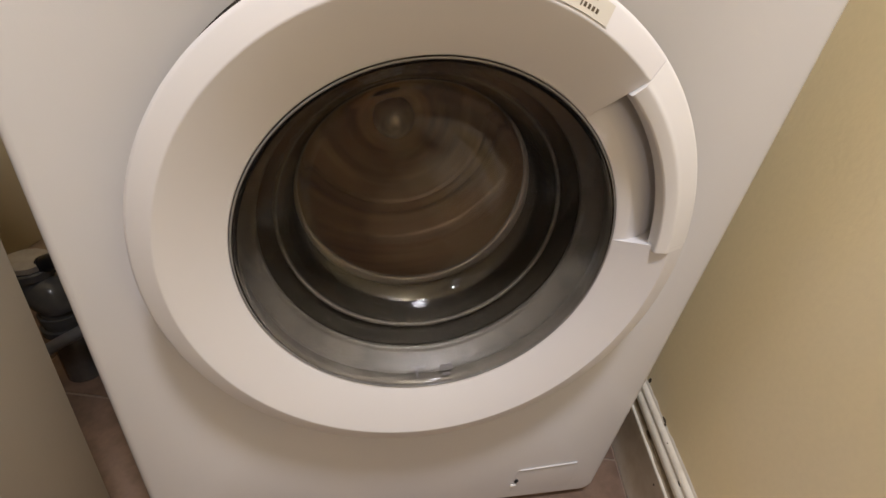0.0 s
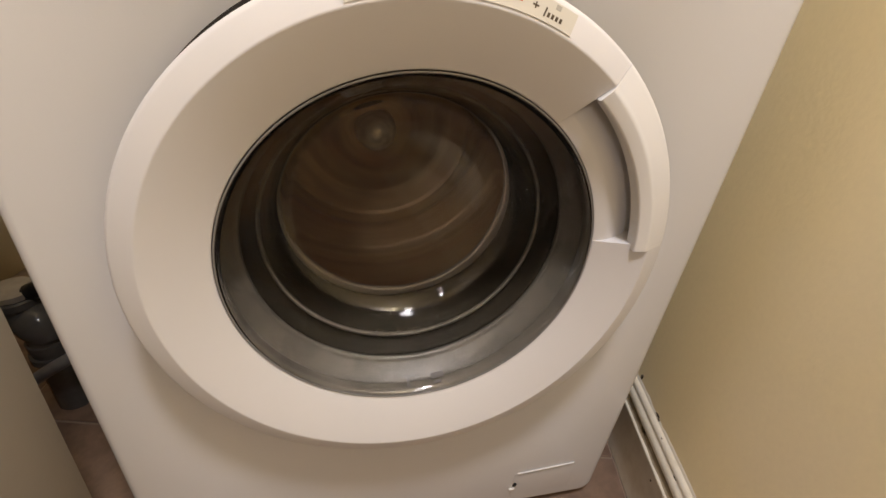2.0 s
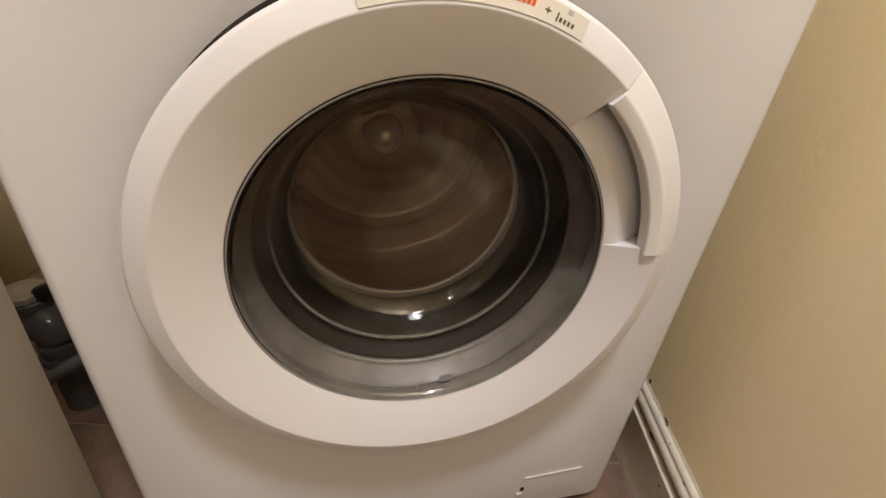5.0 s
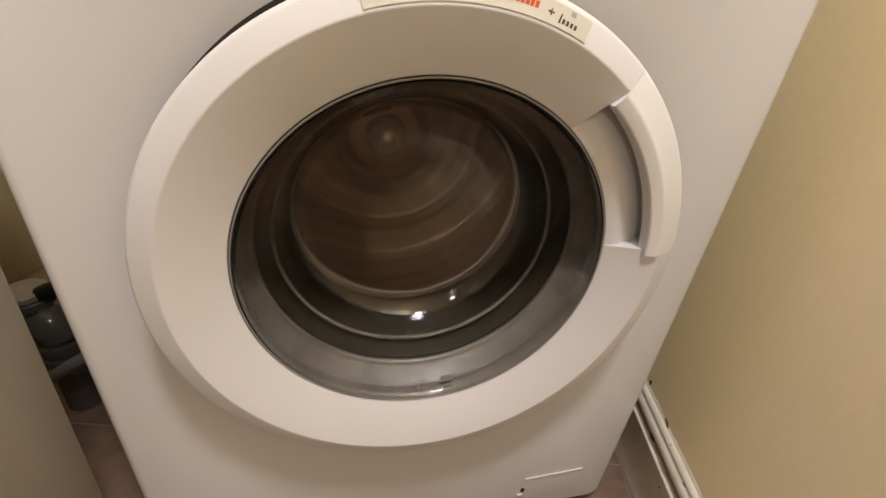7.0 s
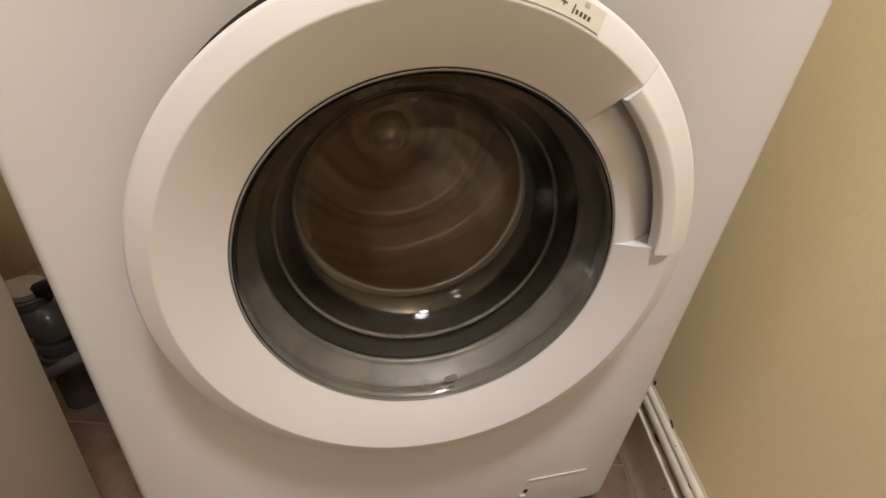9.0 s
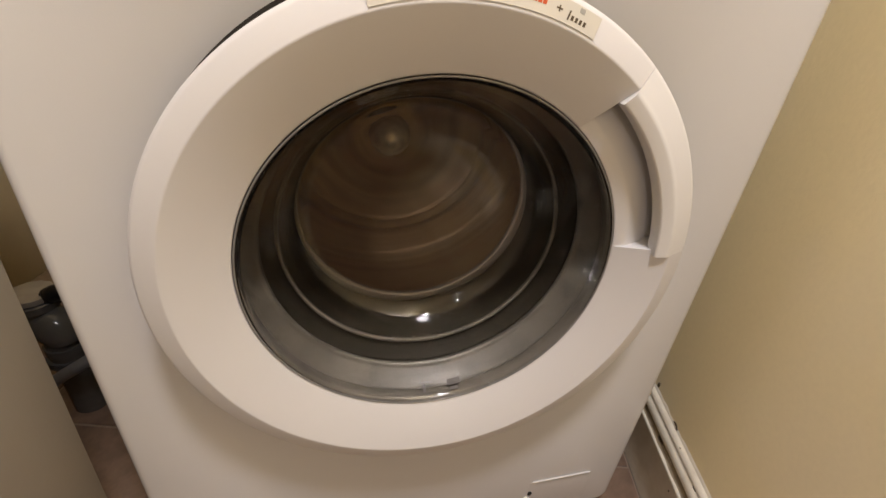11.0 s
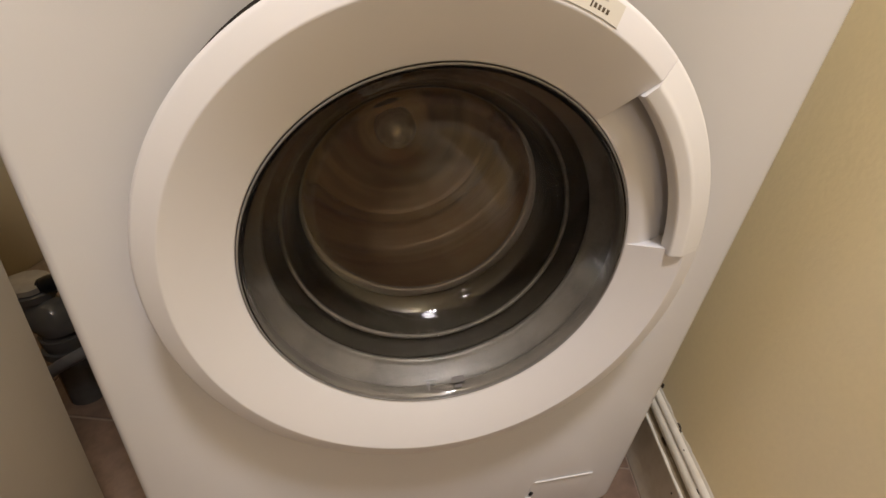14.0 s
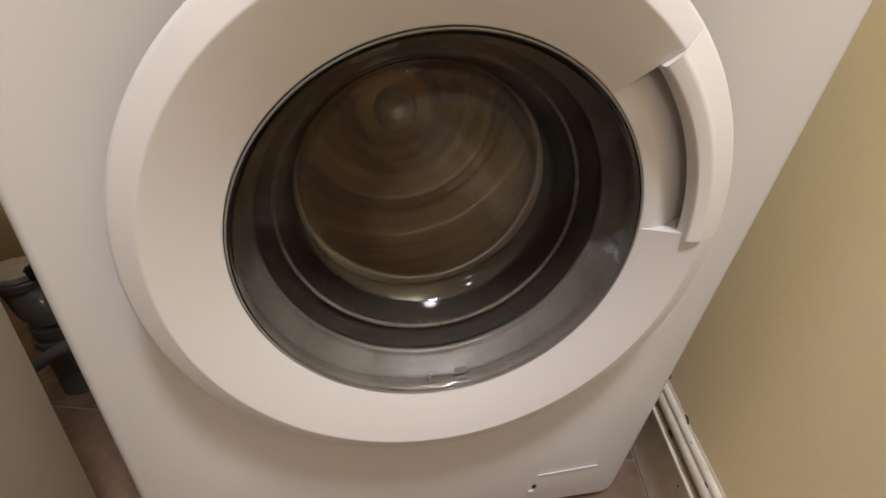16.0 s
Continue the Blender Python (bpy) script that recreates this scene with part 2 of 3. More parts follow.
floor = room_box("floor", (WEST_X - 0.12, -4.32, -0.1), (WALL_X + 0.12, BACK_Y + 0.12, -0.003), GROUT, "brown tiled floor with narrow joints")


def skirting():
    """A tall moulded skirting board along the east wall: a flat board, a ledge, a hollow, a round and a top lip."""
    x = WALL_X
    prof = [(0.0005, 0.0), (0.0140, 0.0), (0.0140, 0.0995), (0.0150, 0.1005), (0.0153, 0.1022), (0.0146, 0.1038), (0.0120, 0.1044), (0.0058, 0.1050), (0.0044, 0.1066),
            (0.0046, 0.1090), (0.0066, 0.1125), (0.0098, 0.1165), (0.0118, 0.1215), (0.0118, 0.1265), (0.0095, 0.1312), (0.0062, 0.1330), (0.0058, 0.1346), (0.0076, 0.1354),
            (0.0080, 0.1388), (0.0066, 0.1420), (0.0040, 0.1442), (0.0005, 0.1448)]
    prof = [(x - px, pz) for px, pz in prof]
    bm = bmesh.new()
    n = 60
    y0, y1 = -2.0, BACK_Y - 0.002
    rings = []
    for i in range(n + 1):
        y = y0 + (y1 - y0) * i / n
        rings.append([bm.verts.new(ROOM @ Vector((px + (0.0005 * noise.noise((y * 30, pz * 50, 1)) if px < x - 0.001 else 0), y, pz))) for px, pz in prof])
    for a, b in zip(rings, rings[1:]):
        for k in range(len(prof) - 1):
            bm.faces.new((a[k], a[k + 1], b[k + 1], b[k]))
    bm.faces.new(rings[0])
    bm.faces.new(rings[-1])
    ob = part("baseboard", bm, GLOSSPAINT, sharp=50)
    tagged(ob, "tall moulded skirting board in chipped cream gloss paint", "skirting board", kind="structure")
    return ob


baseboard = skirting()


def chip(y, z, dx, w, h):
    """A chip in the skirting's paint that bares dark wood: a small ragged flake set flush in the face."""
    bm = bmesh.new()
    bmesh.ops.create_icosphere(bm, subdivisions=2, radius=1.0)
    for v in bm.verts:
        v.co *= 1 + 0.45 * noise.noise(v.co * 2.0 + Vector((y * 90, z * 70, 0)))
    bmesh.ops.scale(bm, vec=(0.0011, w * 0.95, h * 1.0), verts=bm.verts)
    bmesh.ops.transform(bm, matrix=ROOM @ Matrix.Translation((WALL_X - dx, y, z)), verts=bm.verts)
    part("paint_chip", bm, CHIP, baseboard, "dark chip in the paint")


for c in ((0.179, 0.1555, 0.0002, 0.0030, 0.0050), (0.1145, 0.1062, 0.0062, 0.0085, 0.0034), (0.110, 0.1496, 0.0004, 0.0055, 0.0022), (0.103, 0.1480, 0.0010, 0.0030, 0.0014),
          (0.0465, 0.0855, 0.0140, 0.0014, 0.0019), (0.022, 0.1328, 0.0062, 0.0045, 0.0015), (0.075, 0.1424, 0.0056, 0.0018, 0.0008), (0.010, 0.0420, 0.0140, 0.0012, 0.0016)):
    chip(*c)



def dust_line():
    """A brown strip lying in the hollow of the skirting's moulding, thicker here and thinner there."""
    bm = bmesh.new()
    n = 140
    rows = []
    for i in range(n + 1):
        y = -0.6 + 1.2 * i / n
        w = 0.0009 * noise.noise((y * 40, 2, 5))
        rows.append([bm.verts.new(ROOM @ Vector((WALL_X - d, y, z))) for d, z in ((0.0120 + w, 0.1040), (0.0115 + w, 0.1048), (0.0056, 0.1054), (0.0048, 0.1070), (0.0052 + w * 0.3, 0.1100 + w), (0.0040, 0.1098))])
    for a, b in zip(rows, rows[1:]):
        for k in range(5):
            bm.faces.new((a[k], a[k + 1], b[k + 1], b[k]))
    part("dust_line", bm, HOLLOW_BROWN, baseboard, "brown strip lying in the hollow of the moulding", sharp=60)


dust_line()


def paint_smear():
    """Gloss paint brushed unevenly past the skirting onto the wall: a thin film with a wavering upper edge."""
    bm = bmesh.new()
    n = 160
    rows = []
    for i in range(n + 1):
        y = -0.6 + 1.2 * i / n
        top = 0.1500 + 0.0035 * noise.noise((y * 14, 3, 0)) + 0.0022 * noise.noise((y * 60, 7, 0)) + 0.0012 * noise.noise((y * 170, 1, 4))
        rows.append([bm.verts.new(ROOM @ Vector((WALL_X - d, y, z))) for d, z in ((0.0002, 0.1440), (0.0012, 0.1440), (0.0010, top - 0.0008), (0.0002, top))])
    for a, b in zip(rows, rows[1:]):
        for k in range(3):
            bm.faces.new((a[k], a[k + 1], b[k + 1], b[k]))
    part("paint_smear", bm, GLOSSPAINT, baseboard, "cream gloss paint brushed past the skirting onto the wall", sharp=60)


paint_smear()

# ---- washing machine ----
machine = thing("washing_machine", (0, 0, 0), "white front-loading washing machine, spinning, with a round glass door", "washing machine")
LEFT, RIGHT, BOTTOM, TOP, DEPTH = -0.2895, 0.3115, 0.012, 0.860, 0.55


def rounded_rect(x0, x1, z0, z1, r, per=10, side=14):
    pts = []
    corners = [(x1 - r, z1 - r, 0), (x0 + r, z1 - r, 90), (x0 + r, z0 + r, 180), (x1 - r, z0 + r, 270)]
    for n, (cx, cz, a) in enumerate(corners):
        for k in range(per + 1):
            t = radians(a + 90 * k / per)
            pts.append((cx + r * math.cos(t), cz + r * math.sin(t)))
        nx, nz, na = corners[(n + 1) % 4]
        a0 = pts[-1]
        a1 = (nx + r * math.cos(radians(na)), nz + r * math.sin(radians(na)))
        for k in range(1, side):
            pts.append((a0[0] + (a1[0] - a0[0]) * k / side, a0[1] + (a1[1] - a0[1]) * k / side))
    return pts


def cabinet_shell():
    bm = bmesh.new()
    loops = []
    edge = 0.012
    outer = lambda inset: rounded_rect(LEFT + inset, RIGHT - inset, BOTTOM + inset, TOP - inset, 0.016)
    flat = outer(edge)
    hole = []
    for px, pz in flat:
        a = math.atan2(pz - ZC, px - XC)
        hole.append((XC + 0.176 * math.cos(a), ZC + 0.176 * math.sin(a)))
    loops.append([bm.verts.new((x, 0.020, z)) for x, z in hole])
    loops.append([bm.verts.new((x, 0.0015, z)) for x, z in hole])
    loops.append([bm.verts.new((x + (x - XC) * 0.01, 0.0, z + (z - ZC) * 0.01)) for x, z in hole])
    for k in range(7):
        t = radians(90 * k / 6)
        loops.append([bm.verts.new((x, edge * (1 - math.cos(t)), z)) for x, z in outer(edge * (1 - math.sin(t)))])
    loops.append([bm.verts.new((x, DEPTH, z)) for x, z in outer(0)])
    for a, b in zip(loops, loops[1:]):
        m = len(a)
        for k in range(m):
            bm.faces.new((a[k], a[(k + 1) % m], b[(k + 1) % m], b[k]))
    bm.faces.new(loops[-1])
    return part("body", bm, ENAMEL, machine, "white enamelled steel cabinet", sharp=60)


body = cabinet_shell()

for fx in (-0.235, 0.255):
    for fy in (0.05, 0.48):
        bm = bmesh.new()
        tube(bm, [(fx, fy, 0.0), (fx, fy, 0.008), (fx, fy, 0.0085), (fx, fy, 0.016)], [0.02, 0.02, 0.009, 0.009], 20)
        part("foot", bm, TRIM_BLACK, machine, "black rubber foot")

# filter flap low on the front, with a slot at its corner
bm = bmesh.new()
flap = [(0.172, 0.036), (0.265, 0.036), (0.265, 0.0950), (0.262, 0.0975), (0.177, 0.0920), (0.172, 0.0885)]
front = [bm.verts.new((x, -0.0003, z)) for x, z in flap]
rim = [bm.verts.new((x + (0.0012 if x < 0.2 else -0.0012), -0.0005, z - (0.0012 if z > 0.05 else -0.0012))) for x, z in flap]
back = [bm.verts.new((x, 0.006, z)) for x, z in flap]
for a, b in ((back, front), (front, rim)):
    for k in range(6):
        bm.faces.new((a[k], a[(k + 1) % 6], b[(k + 1) % 6], b[k]))
bm.faces.new(rim)
filter_flap = part("filter_flap", bm, ENAMEL, machine, "white drain filter flap", sharp=20)
bm = bmesh.new()
box(bm, (0.010, 0.0020, 0.0016), pose(0.2175, -0.0017, 0.0950, 0, -3.7, 0) @ Matrix.Diagonal((8.6, 1, 1, 1)), 0.0004)
part("flap_edge", bm, GRIP, machine, "bright upper edge of the filter flap")
bm = bmesh.new()
box(bm, (0.0045, 0.003, 0.006), pose(0.1745, -0.0018, 0.0660, 0, 20, 0), 0.0008)
part("slot", bm, TRIM_BLACK, filter_flap, "dark opening slot")
bm = bmesh.new()
box(bm, (0.0085, 0.0035, 0.0035), pose(0.1715, -0.0022, 0.0570, 0, -12, 0), 0.001)
part("catch", bm, GRIP, filter_flap, "worn white catch")

# ---- door ----
RG, RC, RO = 0.1582, 0.2013, 0.2197
A_SEAM, A_SHELF = 52.0, 7.4
bm = bmesh.new()
ring_profile = rounded([(RG + 0.005, -0.0120), (RG + 0.0045, -0.0200), (RG + 0.0005, -0.0212), (RG + 0.0005, -0.0236), (RC, -0.0456), (RO - 0.0022, -0.0404), (RO, -0.0380), (RO - 0.0010, -0.0310), (RO - 0.0090, -0.0270), (RO - 0.0100, -0.0040), (RG + 0.02, -0.0040)], 0.0012, 3)
lathe(bm, ring_profile, A_SEAM, 360 + A_SHELF, 220)
door = part("door", bm, PLASTIC, machine, "white plastic door ring with a dished inner face", sharp=50)

bm = bmesh.new()
grip_profile = rounded([(0.1880, -0.0310), (0.1875, -0.0430), (0.1885, -0.0446), (0.1978, -0.0470), (RC, -0.0456), (RO - 0.0022, -0.0404), (RO, -0.0380), (RO - 0.0010, -0.0310), (RO - 0.0090, -0.0270), (RO - 0.013, -0.0200)], 0.0016, 3)
lathe(bm, grip_profile, A_SHELF - 1.2, A_SEAM - 0.12, 60)
part("grip", bm, GRIP, door, "white curved door pull", sharp=45)

bm = bmesh.new()
recess_profile = rounded([(RG + 0.005, -0.0120), (RG + 0.0045, -0.0200), (RG + 0.0005, -0.0212), (RG + 0.0005, -0.0236), (0.170, -0.0255), (0.182, -0.0225), (0.196, -0.0170), (0.2080, -0.0140), (0.2080, -0.0042), (RG + 0.02, -0.0042)], 0.002, 2)
lathe(bm, recess_profile, A_SHELF + 0.05, A_SEAM - 0.05, 48)
part("recess", bm, PLASTIC, door, "scooped hand recess behind the pull", sharp=45)

# a black ring stands in for the shadow in the gap behind the door
bm = bmesh.new()
lathe(bm, rounded([(RO - 0.0095, 0.0010), (RO - 0.0085, -0.0275), (RO - 0.0015, -0.0290), (RO + 0.0026, 0.0010)], 0.001, 1), n=160)
part("gap_collar", bm, GAP_BLACK, machine, "black ring standing in for the shadow in the gap behind the door")

# a narrow dark joint and then the clear glass bowl
bm = bmesh.new()
lathe(bm, [(RG + 0.0010, -0.0218), (RG + 0.0009, -0.0229), (RG - 0.0001, -0.0228), (RG - 0.0001, -0.0218)], n=160)
part("bezel", bm, TRIM_BLACK, door, "thin black joint round the glass")
bm = bmesh.new()
lathe(bm, rounded([(RG + 0.0045, -0.0205), (RG + 0.0002, -0.0200), (RG + 0.0006, -0.0060), (RG + 0.0100, -0.0020)], 0.001, 2), n=160)
part("glass_seat", bm, RUBBER, door, "grey rubber seat of the glass")
# an opaque pale ring stands in for the highlight along the glass edge
bm = bmesh.new()
lathe(bm, [(RG - 0.0010 + 0.0008 * math.cos(k * math.pi / 4), -0.0238 + 0.0008 * math.sin(k * math.pi / 4)) for k in range(8)], n=160)
part("glass_rim", bm, RIMGREY, door, "thin pale ring standing in for the highlight on the glass edge", sharp=80)

def bowl(dr, dy):
    """The bowl's section: a flange, a sloping wall with a moulded step, and a domed end; dr and dy set the outer face off."""
    flange = rounded([(0.1572, -0.0225), (0.1558, -0.0228), (0.1535, -0.0195), (0.1480, 0.0000)], 0.003, 3, closed=False)
    wall = rounded([(0.1480, 0.0000), (0.1405, 0.0200), (0.1350, 0.0345), (0.1300, 0.0480), (0.1258, 0.0600), (0.1215, 0.0690), (0.1120, 0.0765), (0.0900, 0.0800), (0.0500, 0.0825), (0.0, 0.0830)], 0.008, 5, closed=False)
    section = flange[:-1] + wall
    deep = lambda y: min(1.0, max(0.0, (y - 0.06) / 0.015))
    return [(r + dr * (1 - deep(y)) * (r > 0), y + 0.001 * (dr > 0) + dy * deep(y)) for r, y in section]


inner, outer = bowl(0.0, 0.0), bowl(0.0045, 0.005)
bm = bmesh.new()
lathe(bm, inner + list(reversed(outer)), n=144)
glass = part("glass_bowl", bm, GLASS, door, "clear moulded glass bowl with water marks", sharp=70)
glass.visible_shadow = False

# rubber door seal behind the glass
bm = bmesh.new()
lip = rounded([(0.1780, 0.0040), (0.1720, -0.0020), (0.1665, 0.0010), (0.1600, 0.0110), (0.1535, 0.0190), (0.1500, 0.0205), (0.1490, 0.0235), (0.1540, 0.0300), (0.1640, 0.0300), (0.1780, 0.0200)], 0.003, 3)
lathe(bm, lip, n=128)
part("seal_lip", bm, RUBBER, machine, "grey rubber lip of the door seal", sharp=60)
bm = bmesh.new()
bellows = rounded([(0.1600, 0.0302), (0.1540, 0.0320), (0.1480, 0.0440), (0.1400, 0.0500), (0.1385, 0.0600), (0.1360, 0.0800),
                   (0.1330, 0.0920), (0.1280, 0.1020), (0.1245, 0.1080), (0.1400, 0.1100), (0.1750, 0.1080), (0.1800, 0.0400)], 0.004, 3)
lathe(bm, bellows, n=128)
part("seal_bellows", bm, RUBBER_SHADED, machine, "wet folds of the rubber door seal, shade and dirt put into the colour", sharp=60)

# the bead's pale colour paints a lit line along the seal, besides limescale speckle
bm = bmesh.new()
lathe(bm, [(0.1366 + 0.0022 * math.cos(k * math.pi / 4), 0.0445 + 0.0022 * math.sin(k * math.pi / 4)) for k in range(8)], n=160)
part("seal_bead", bm, BEAD, machine, "limescaled bead where the seal meets the glass, its lit line painted pale", sharp=80)

# ---- drum, turning on the axis ----
DRUM_AT = (XC, 0.25, ZC)
bm = bmesh.new()
shell = rounded([(0.1500, 0.1205), (0.1850, 0.1230), (0.2300, 0.1290), (0.2360, 0.1380), (0.2360, 0.3650), (0.2250, 0.3800),
                 (0.1850, 0.3840), (0.1780, 0.3800), (0.1720, 0.3720), (0.1560, 0.3710), (0.1520, 0.3660), (0.1480, 0.3710), (0.1100, 0.3760), (0.0700, 0.3720), (0.0560, 0.3640), (0.0, 0.3640)], 0.004, 3, closed=False)
lathe(bm, shell, n=120, closed=False)
drum = part("drum", bm, STEEL, machine, "brushed stainless steel drum, spinning, water-streaked", sharp=70, origin=DRUM_AT)
bm = bmesh.new()
lathe(bm, rounded([(0.1270, 0.1240), (0.1220, 0.1195), (0.1208, 0.1150), (0.1222, 0.1120), (0.1265, 0.1135), (0.1505, 0.1195), (0.1505, 0.1215), (0.1270, 0.1205)], 0.0015, 2), n=120)
part("mouth_lip", bm, LIPSTEEL, drum, "rolled steel lip of the drum mouth", sharp=70)
bm = bmesh.new()
hub_profile = rounded([(0.0460, 0.3680), (0.0440, 0.3645), (0.0400, 0.3640), (0.0350, 0.3660), (0.0312, 0.3660), (0.0310, 0.3560), (0.0295, 0.3470), (0.0255, 0.3370), (0.0190, 0.3300), (0.0100, 0.3255), (0.0, 0.3240)], 0.006, 4, closed=False)
lathe(bm, hub_profile, n=64, closed=False)
part("hub", bm, HUBSTEEL, drum, "polished domed drum hub", sharp=80)


# ---- label stuck round the top of the door ----
def band(a, s):
    """A place on the bevelled door band: angle a, s from 0 at the crease to 1 at the rim, just proud of it."""
    r = RC + 0.0016 + (RO - 0.003 - RC - 0.002) * s
    y = -0.0456 + 0.0052 * (r - RC) / (RO - 0.0022 - RC)
    return on_axis(r + 0.0002, a, y - 0.0005)


def patch(bm, a0, a1, s0, s1, lift=0.0, n=8, shear=0.0):
    """A thin plate on the band with a top face and edges."""
    top, base = [], []
    for i in range(n + 1):
        for s in (s0, s1):
            a = a0 + (a1 - a0) * i / n + shear * (s - s0)
            p = band(a, s)
            top.append(bm.verts.new(p + Vector((0, -lift, 0)) + (p - Vector((XC, p.y, ZC))).normalized() * lift * 0.4))
            base.append(bm.verts.new(p + Vector((0, 0.0002, 0))))
    for i in range(n):
        k = 2 * i
        bm.faces.new((top[k], top[k + 1], top[k + 3], top[k + 2]))
        bm.faces.new((top[k], top[k + 2], base[k + 2], base[k]))
        bm.faces.new((top[k + 1], base[k + 1], base[k + 3], top[k + 3]))
    bm.faces.new((top[0], base[0], base[1], top[1]))
    bm.faces.new((top[-1], base[-1], base[-2], top[-2]))
    return bm


bm = bmesh.new()
patch(bm, 66.6, 106.6, 0.02, 0.97, 0.0002, 40)
sticker = part("sticker", bm, STICK, machine, "pale plastic advertising sticker with coloured marks", sharp=30)


def ink(name, mat, shapes):
    bm = bmesh.new()
    for shape in shapes:
        patch(bm, *shape[:4], 0.0004, 3, shape[4] if len(shape) > 4 else 0.0)
    return part(name, bm, mat, sticker, sharp=30)


ink("blue_mark", INK_BLUE, [(96.8, 103.4, 0.42, 0.86)])
ink("green_mark", INK_GREEN, [(83.0, 84.3, 0.40, 0.60, -0.8), (82.4, 83.2, 0.60, 0.76)])
ink("yellow_mark", INK_YELLOW, [(82.0, 82.8, 0.38, 0.56, 0.5)])
# plain blocks stand where the printed names are
ink("orange_mark", INK_RED, [(80.75 - 0.88 * k, 81.45 - 0.88 * k, 0.42, 0.70, -0.3) for k in range(5)])
ink("plus_mark", INK_DARK, [(74.1, 75.3, 0.46, 0.53), (74.58, 74.82, 0.36, 0.63)])
ink("dark_mark", INK_DARK, [(72.65, 72.95, 0.20, 0.60, -0.5)] + [(71.75 - 0.85 * k, 72.25 - 0.85 * k, 0.24, 0.44, -0.3) for k in range(4)])
ink("round_mark", INK_GREY, [(70.0, 71.0, 0.70, 0.90)])

# ---- water drops on the glass ----
drops = []
for i in range(16):
    a = 270 + random.uniform(-12, 10)
    r = random.uniform(0.1275, 0.1325)
    y = 0.0385 + (0.1325 - r) * 1.6
    bm = bmesh.new()
    bmesh.ops.create_uvsphere(bm, u_segments=10, v_segments=7, radius=random.uniform(0.0006, 0.0013))
    bmesh.ops.scale(bm, vec=(1, 1.2, random.uniform(0.8, 1.7)), verts=bm.verts)
    bmesh.ops.translate(bm, vec=on_axis(r - 0.0008, a, y), verts=bm.verts)
    part("water_drop", bm, WATER, door, "clear water drop").visible_shadow = False
for i in range(4):
    a = (263.5, 266.0, 268.6, 270.2)[i]
    bm = bmesh.new()
    bmesh.ops.create_uvsphere(bm, u_segments=10, v_segments=7, radius=(0.0008, 0.0006, 0.0007, 0.0005)[i])
    bmesh.ops.scale(bm, vec=(1.8, 1, 0.7), verts=bm.verts)
    bmesh.ops.translate(bm, vec=on_axis(0.1175, a, 0.0625), verts=bm.verts)
    d = part("water_drop", bm, WATER, door, "clear water drop creeping on the glass")
    d.visible_shadow = False
    drops.append(d)

# dark drips of dirty water hanging on the bowl above its step
for a, long in ((263.6, 1.6), (264.6, 1.0), (266.2, 2.0), (267.4, 1.2), (268.3, 2.3), (269.0, 1.4), (270.6, 1.0), (271.6, 2.2), (279.8, 1.5), (280.5, 1.1), (319.0, 1.2), (318.3, 0.9)):
    bm = bmesh.new()
    bmesh.ops.create_uvsphere(bm, u_segments=10, v_segments=8, radius=0.0011)
    bmesh.ops.scale(bm, vec=(random.uniform(0.6, 1.1), 0.8, long), verts=bm.verts)
    bmesh.ops.transform(bm, matrix=pose(0, 0, 0, 35, random.uniform(-15, 15), 0), verts=bm.verts)
    bmesh.ops.translate(bm, vec=on_axis(0.1320 + random.uniform(-0.0010, 0.0008), a, 0.0368), verts=bm.verts)
    part("water_drip", bm, DIRTY, door, "dark drip of dirty water on the glass")

# dull grey strips low on the bowl's wall
for a0, a1, r0, y0, r1, y1 in ((279.5, 284.5, 0.1500, -0.0068, 0.1522, -0.0128), (280.0, 283.0, 0.1528, -0.0150, 0.1538, -0.0178), (268.0, 274.0, 0.1496, -0.0058, 0.1500, -0.0068), (269.6, 270.6, 0.1505, -0.0085, 0.1535, -0.0165)):
    bm = bmesh.new()
    lathe(bm, [(r0 - 0.0005, y0), (r1 - 0.0005, y1), (r1 - 0.0009, y1), (r0 - 0.0009, y0)], a0, a1, 10)
    part("suds_smear", bm, STRIP_GREY, door, "dull grey strip on the glass")

# ---- cabinet panel beside the machine, and the waste pipe behind the gap ----
def sink_cabinet():
    """The end of a run of base cabinets that stands at right angles to the machine, its door facing the machine's side."""
    x, y = -0.3103, -0.0630
    unit = thing("sink_cabinet", ROOM @ Vector((x - 0.3, y - 0.3, 0.0)), "off-white kitchen base cabinet with a plain door", "cabinet")
    bm = bmesh.new()
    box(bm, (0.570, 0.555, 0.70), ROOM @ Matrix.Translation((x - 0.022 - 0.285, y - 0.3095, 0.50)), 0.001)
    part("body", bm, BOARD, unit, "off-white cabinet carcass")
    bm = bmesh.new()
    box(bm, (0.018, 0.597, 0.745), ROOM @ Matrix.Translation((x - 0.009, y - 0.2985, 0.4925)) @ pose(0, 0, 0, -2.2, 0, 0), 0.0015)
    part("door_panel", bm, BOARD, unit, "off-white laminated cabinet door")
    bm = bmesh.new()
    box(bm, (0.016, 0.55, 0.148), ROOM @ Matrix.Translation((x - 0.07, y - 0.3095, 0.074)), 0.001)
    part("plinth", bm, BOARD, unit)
    # unseen slab, added to keep lamp light off the pipe and the gap floor
    bm = bmesh.new()
    box(bm, (0.605, 0.70, 0.038), ROOM @ Matrix.Translation((x - 0.2875, -0.310, 0.892)), 0.003)
    part("worktop", bm, SHADE_TOP, unit, "unseen beige slab added to shade the corner gap")


sink_cabinet()


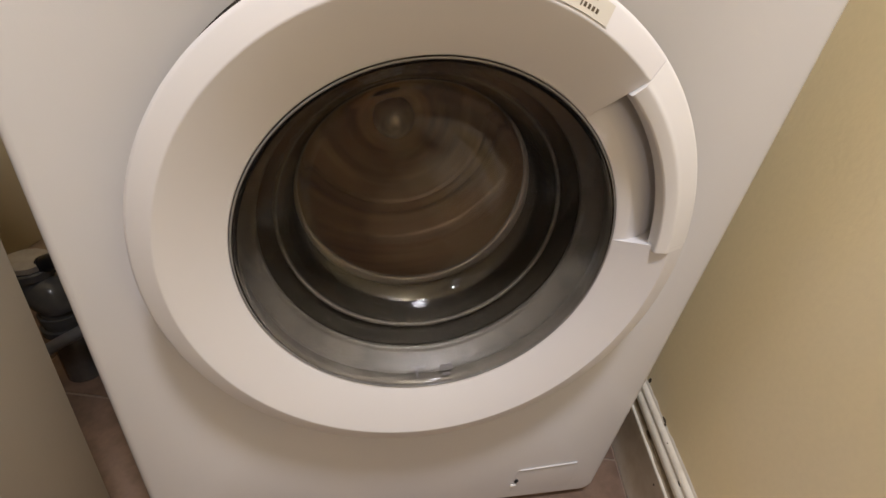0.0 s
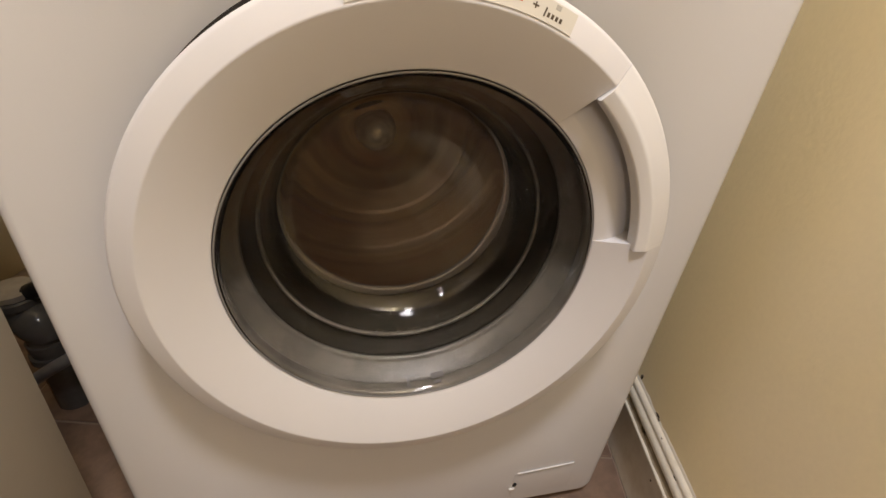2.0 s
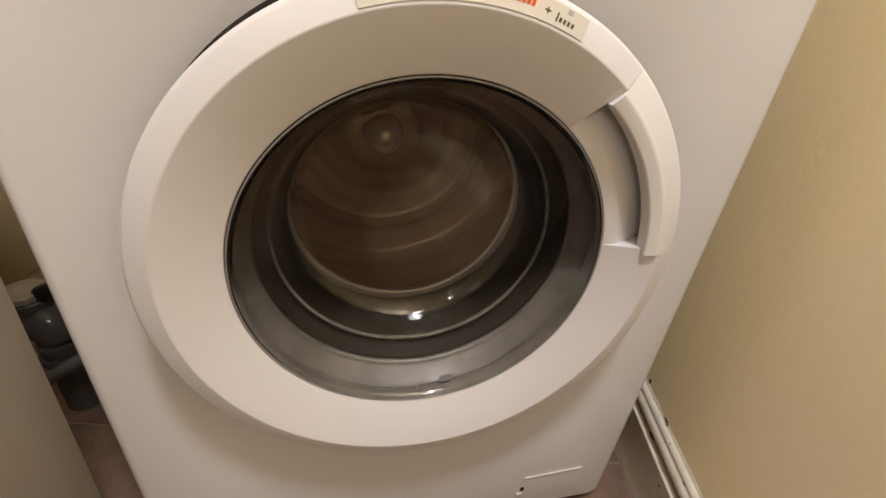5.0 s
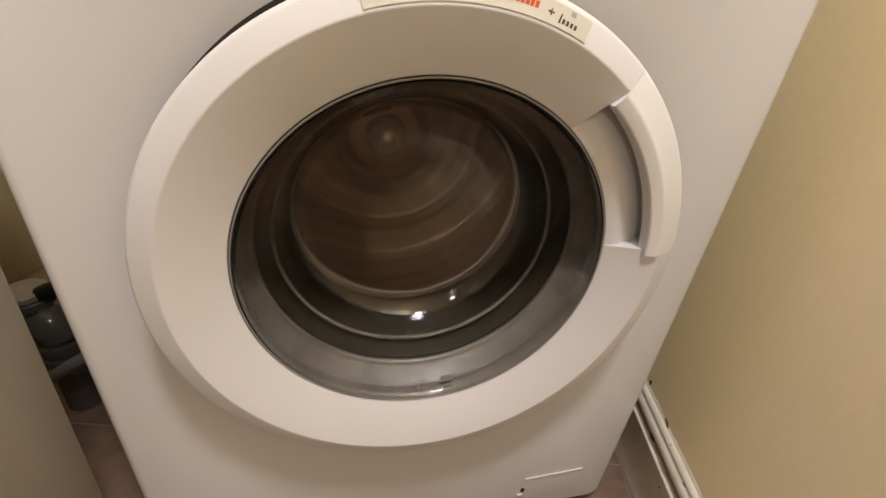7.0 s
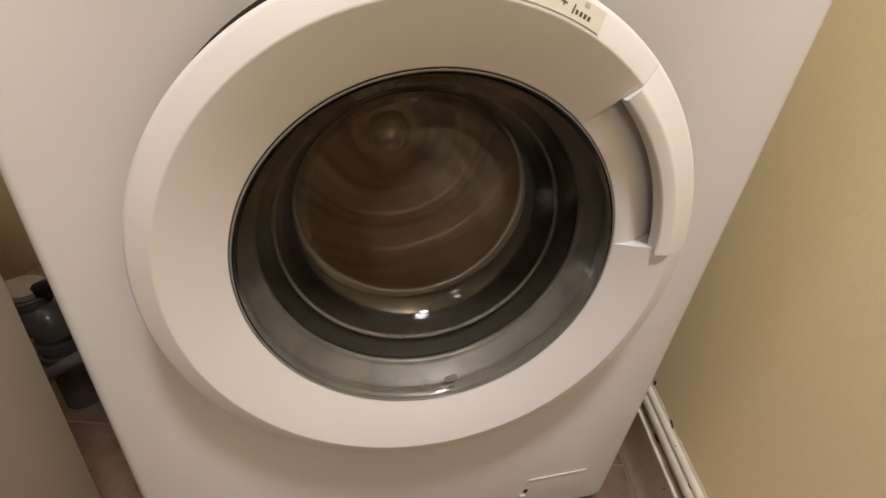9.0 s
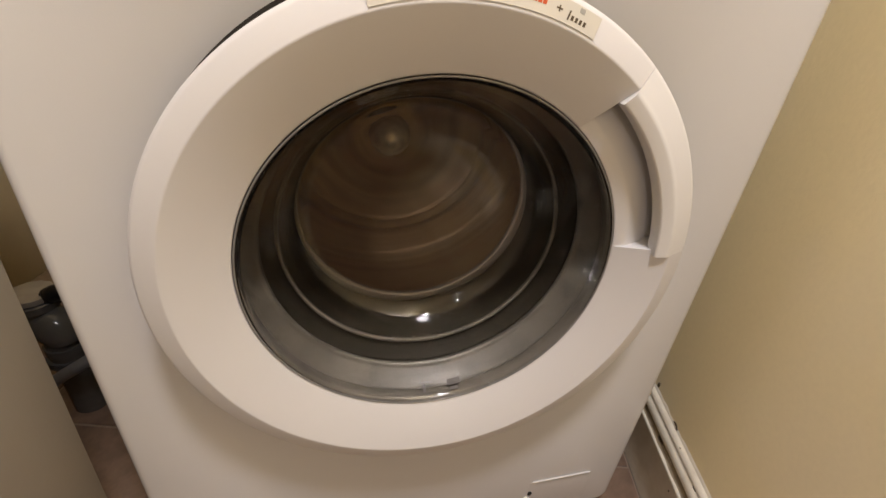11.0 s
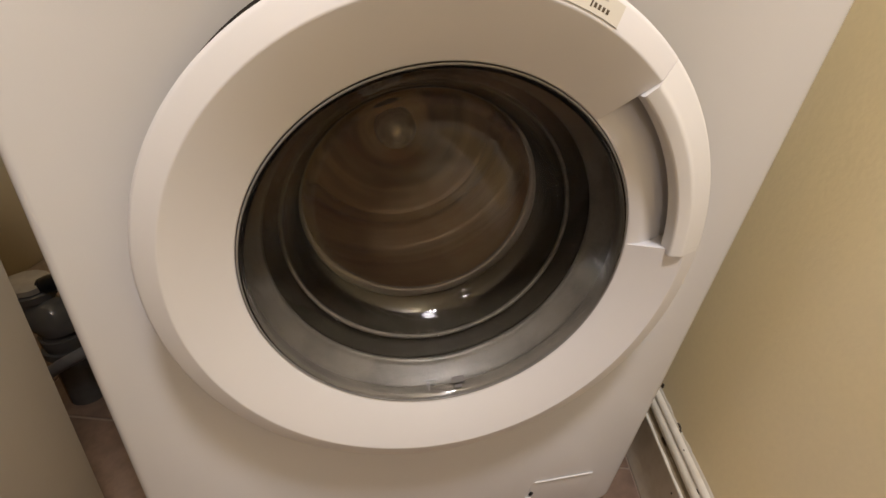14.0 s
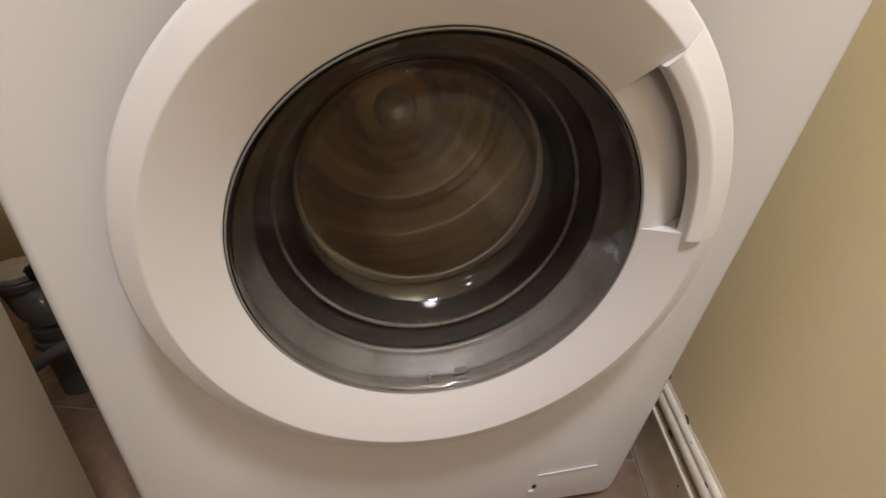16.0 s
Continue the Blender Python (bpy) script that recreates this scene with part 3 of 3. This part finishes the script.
def pipework():
    ob = thing("waste_pipe", (-0.52, 0.32, 0.0), "grey plastic sink waste pipe with a white nut", "pipe")
    bm = bmesh.new()
    path = smooth_path([(-0.534, 0.330, 0.200), (-0.532, 0.328, 0.186), (-0.524, 0.322, 0.174), (-0.508, 0.314, 0.165), (-0.502, 0.311, 0.152), (-0.503, 0.311, 0.136)], 5)
    radii = [0.0235, 0.0250, 0.0262, 0.0270, 0.0270, 0.0268, 0.0265, 0.0262, 0.0262, 0.0265, 0.0275, 0.0288, 0.0298, 0.0304, 0.0308, 0.0310, 0.0308, 0.0304, 0.0298, 0.0290, 0.0283, 0.0278, 0.0275, 0.0274, 0.0274, 0.0274]
    tube(bm, path, radii, 32)
    part("elbow", bm, PIPE, ob, "shiny grey plastic pipe elbow")
    bm = bmesh.new()
    tube(bm, [(-0.503, 0.311, z) for z in (0.140, 0.1395, 0.126, 0.1255, 0.116, 0.1155, 0.104, 0.1035, 0.090, 0.0, -0.002)],
         [0.0275, 0.0300, 0.0300, 0.0280, 0.0280, 0.0325, 0.0330, 0.0285, 0.0270, 0.0270, 0.0270], 32)
    part("trap", bm, PIPE, ob, "grey plastic pipe with moulded rings")
    bm = bmesh.new()
    tube(bm, [(-0.535, 0.331, z) for z in (0.196, 0.198, 0.209, 0.211)], [0.0310, 0.0335, 0.0335, 0.0310], 28)
    part("collar", bm, PIPE, ob, "grey clamping collar")
    bm = bmesh.new()
    tube(bm, [(-0.536, 0.332, z) for z in (0.211, 0.2125, 0.221, 0.2225)], [0.0290, 0.0310, 0.0310, 0.0280], 12)
    part("nut", bm, NUT, ob, "white plastic compression nut")
    bm = bmesh.new()
    path = smooth_path([(-0.512, 0.328, 0.214), (-0.494, 0.324, 0.224), (-0.470, 0.332, 0.226), (-0.42, 0.36, 0.222), (-0.36, 0.40, 0.18)], 8)
    tube(bm, path, [0.013 + 0.001 * (i % 2) for i in range(len(path))], 14)
    part("inlet_hose", bm, TRIM_BLACK, ob, "black inlet hose")
    bm = bmesh.new()
    path = smooth_path([(-0.62, 0.275, 0.012), (-0.56, 0.268, 0.060), (-0.497, 0.262, 0.110), (-0.454, 0.262, 0.138), (-0.38, 0.30, 0.170)], 20)
    tube(bm, path, [0.0088 + 0.0006 * (i % 2) for i in range(len(path))], 16)
    part("drain_hose", bm, HOSE, ob, "ribbed grey drain hose")


pipework()

# ---- floor tiles ----
TILE_SIZE, JOINT = 0.333, 0.004
bm = bmesh.new()
h = (TILE_SIZE - JOINT) / 2
box(bm, (2 * h, 2 * h, 0.006), Matrix.Identity(4), 0.0012, 1)
first = part("tile", bm, TILE, floor, smooth=False, origin=(0, 0, 0))
row = 0
for iy in range(-13, 3):
    for ix in range(-3, 1):
        p = ROOM @ Vector((0.199 + ix * TILE_SIZE, 0.139 + (iy + 0.5) * TILE_SIZE, -0.003))
        if (ROOM.inverted() @ p).y > BACK_Y - 0.05:
            continue
        ob = first if row == 0 else first.copy()
        if row:
            scene.collection.objects.link(ob)
        row += 1
        ob.matrix_basis = Matrix.Translation(p - ORIGIN[floor]) @ pose(0, 0, random.uniform(-0.0004, 0.0004), 0, 0, TURN)


# ---- what moves ----
def motions():
    rows = []
    for i in range(481):
        rows.append((i / 30, Matrix.Translation(DRUM_AT) @ pose(0, 0, 0, 0, -80.0 * i, 0)))
    walk(drum, rows)
    rng = random.Random(5)
    for d in drops:
        at = d.location.copy()
        walk(d, [(k * 0.5, Matrix.Translation(at + Vector((rng.uniform(-0.004, 0.004), rng.uniform(-0.0015, 0.0015), rng.uniform(-0.001, 0.001))))) for k in range(33)])


motions()
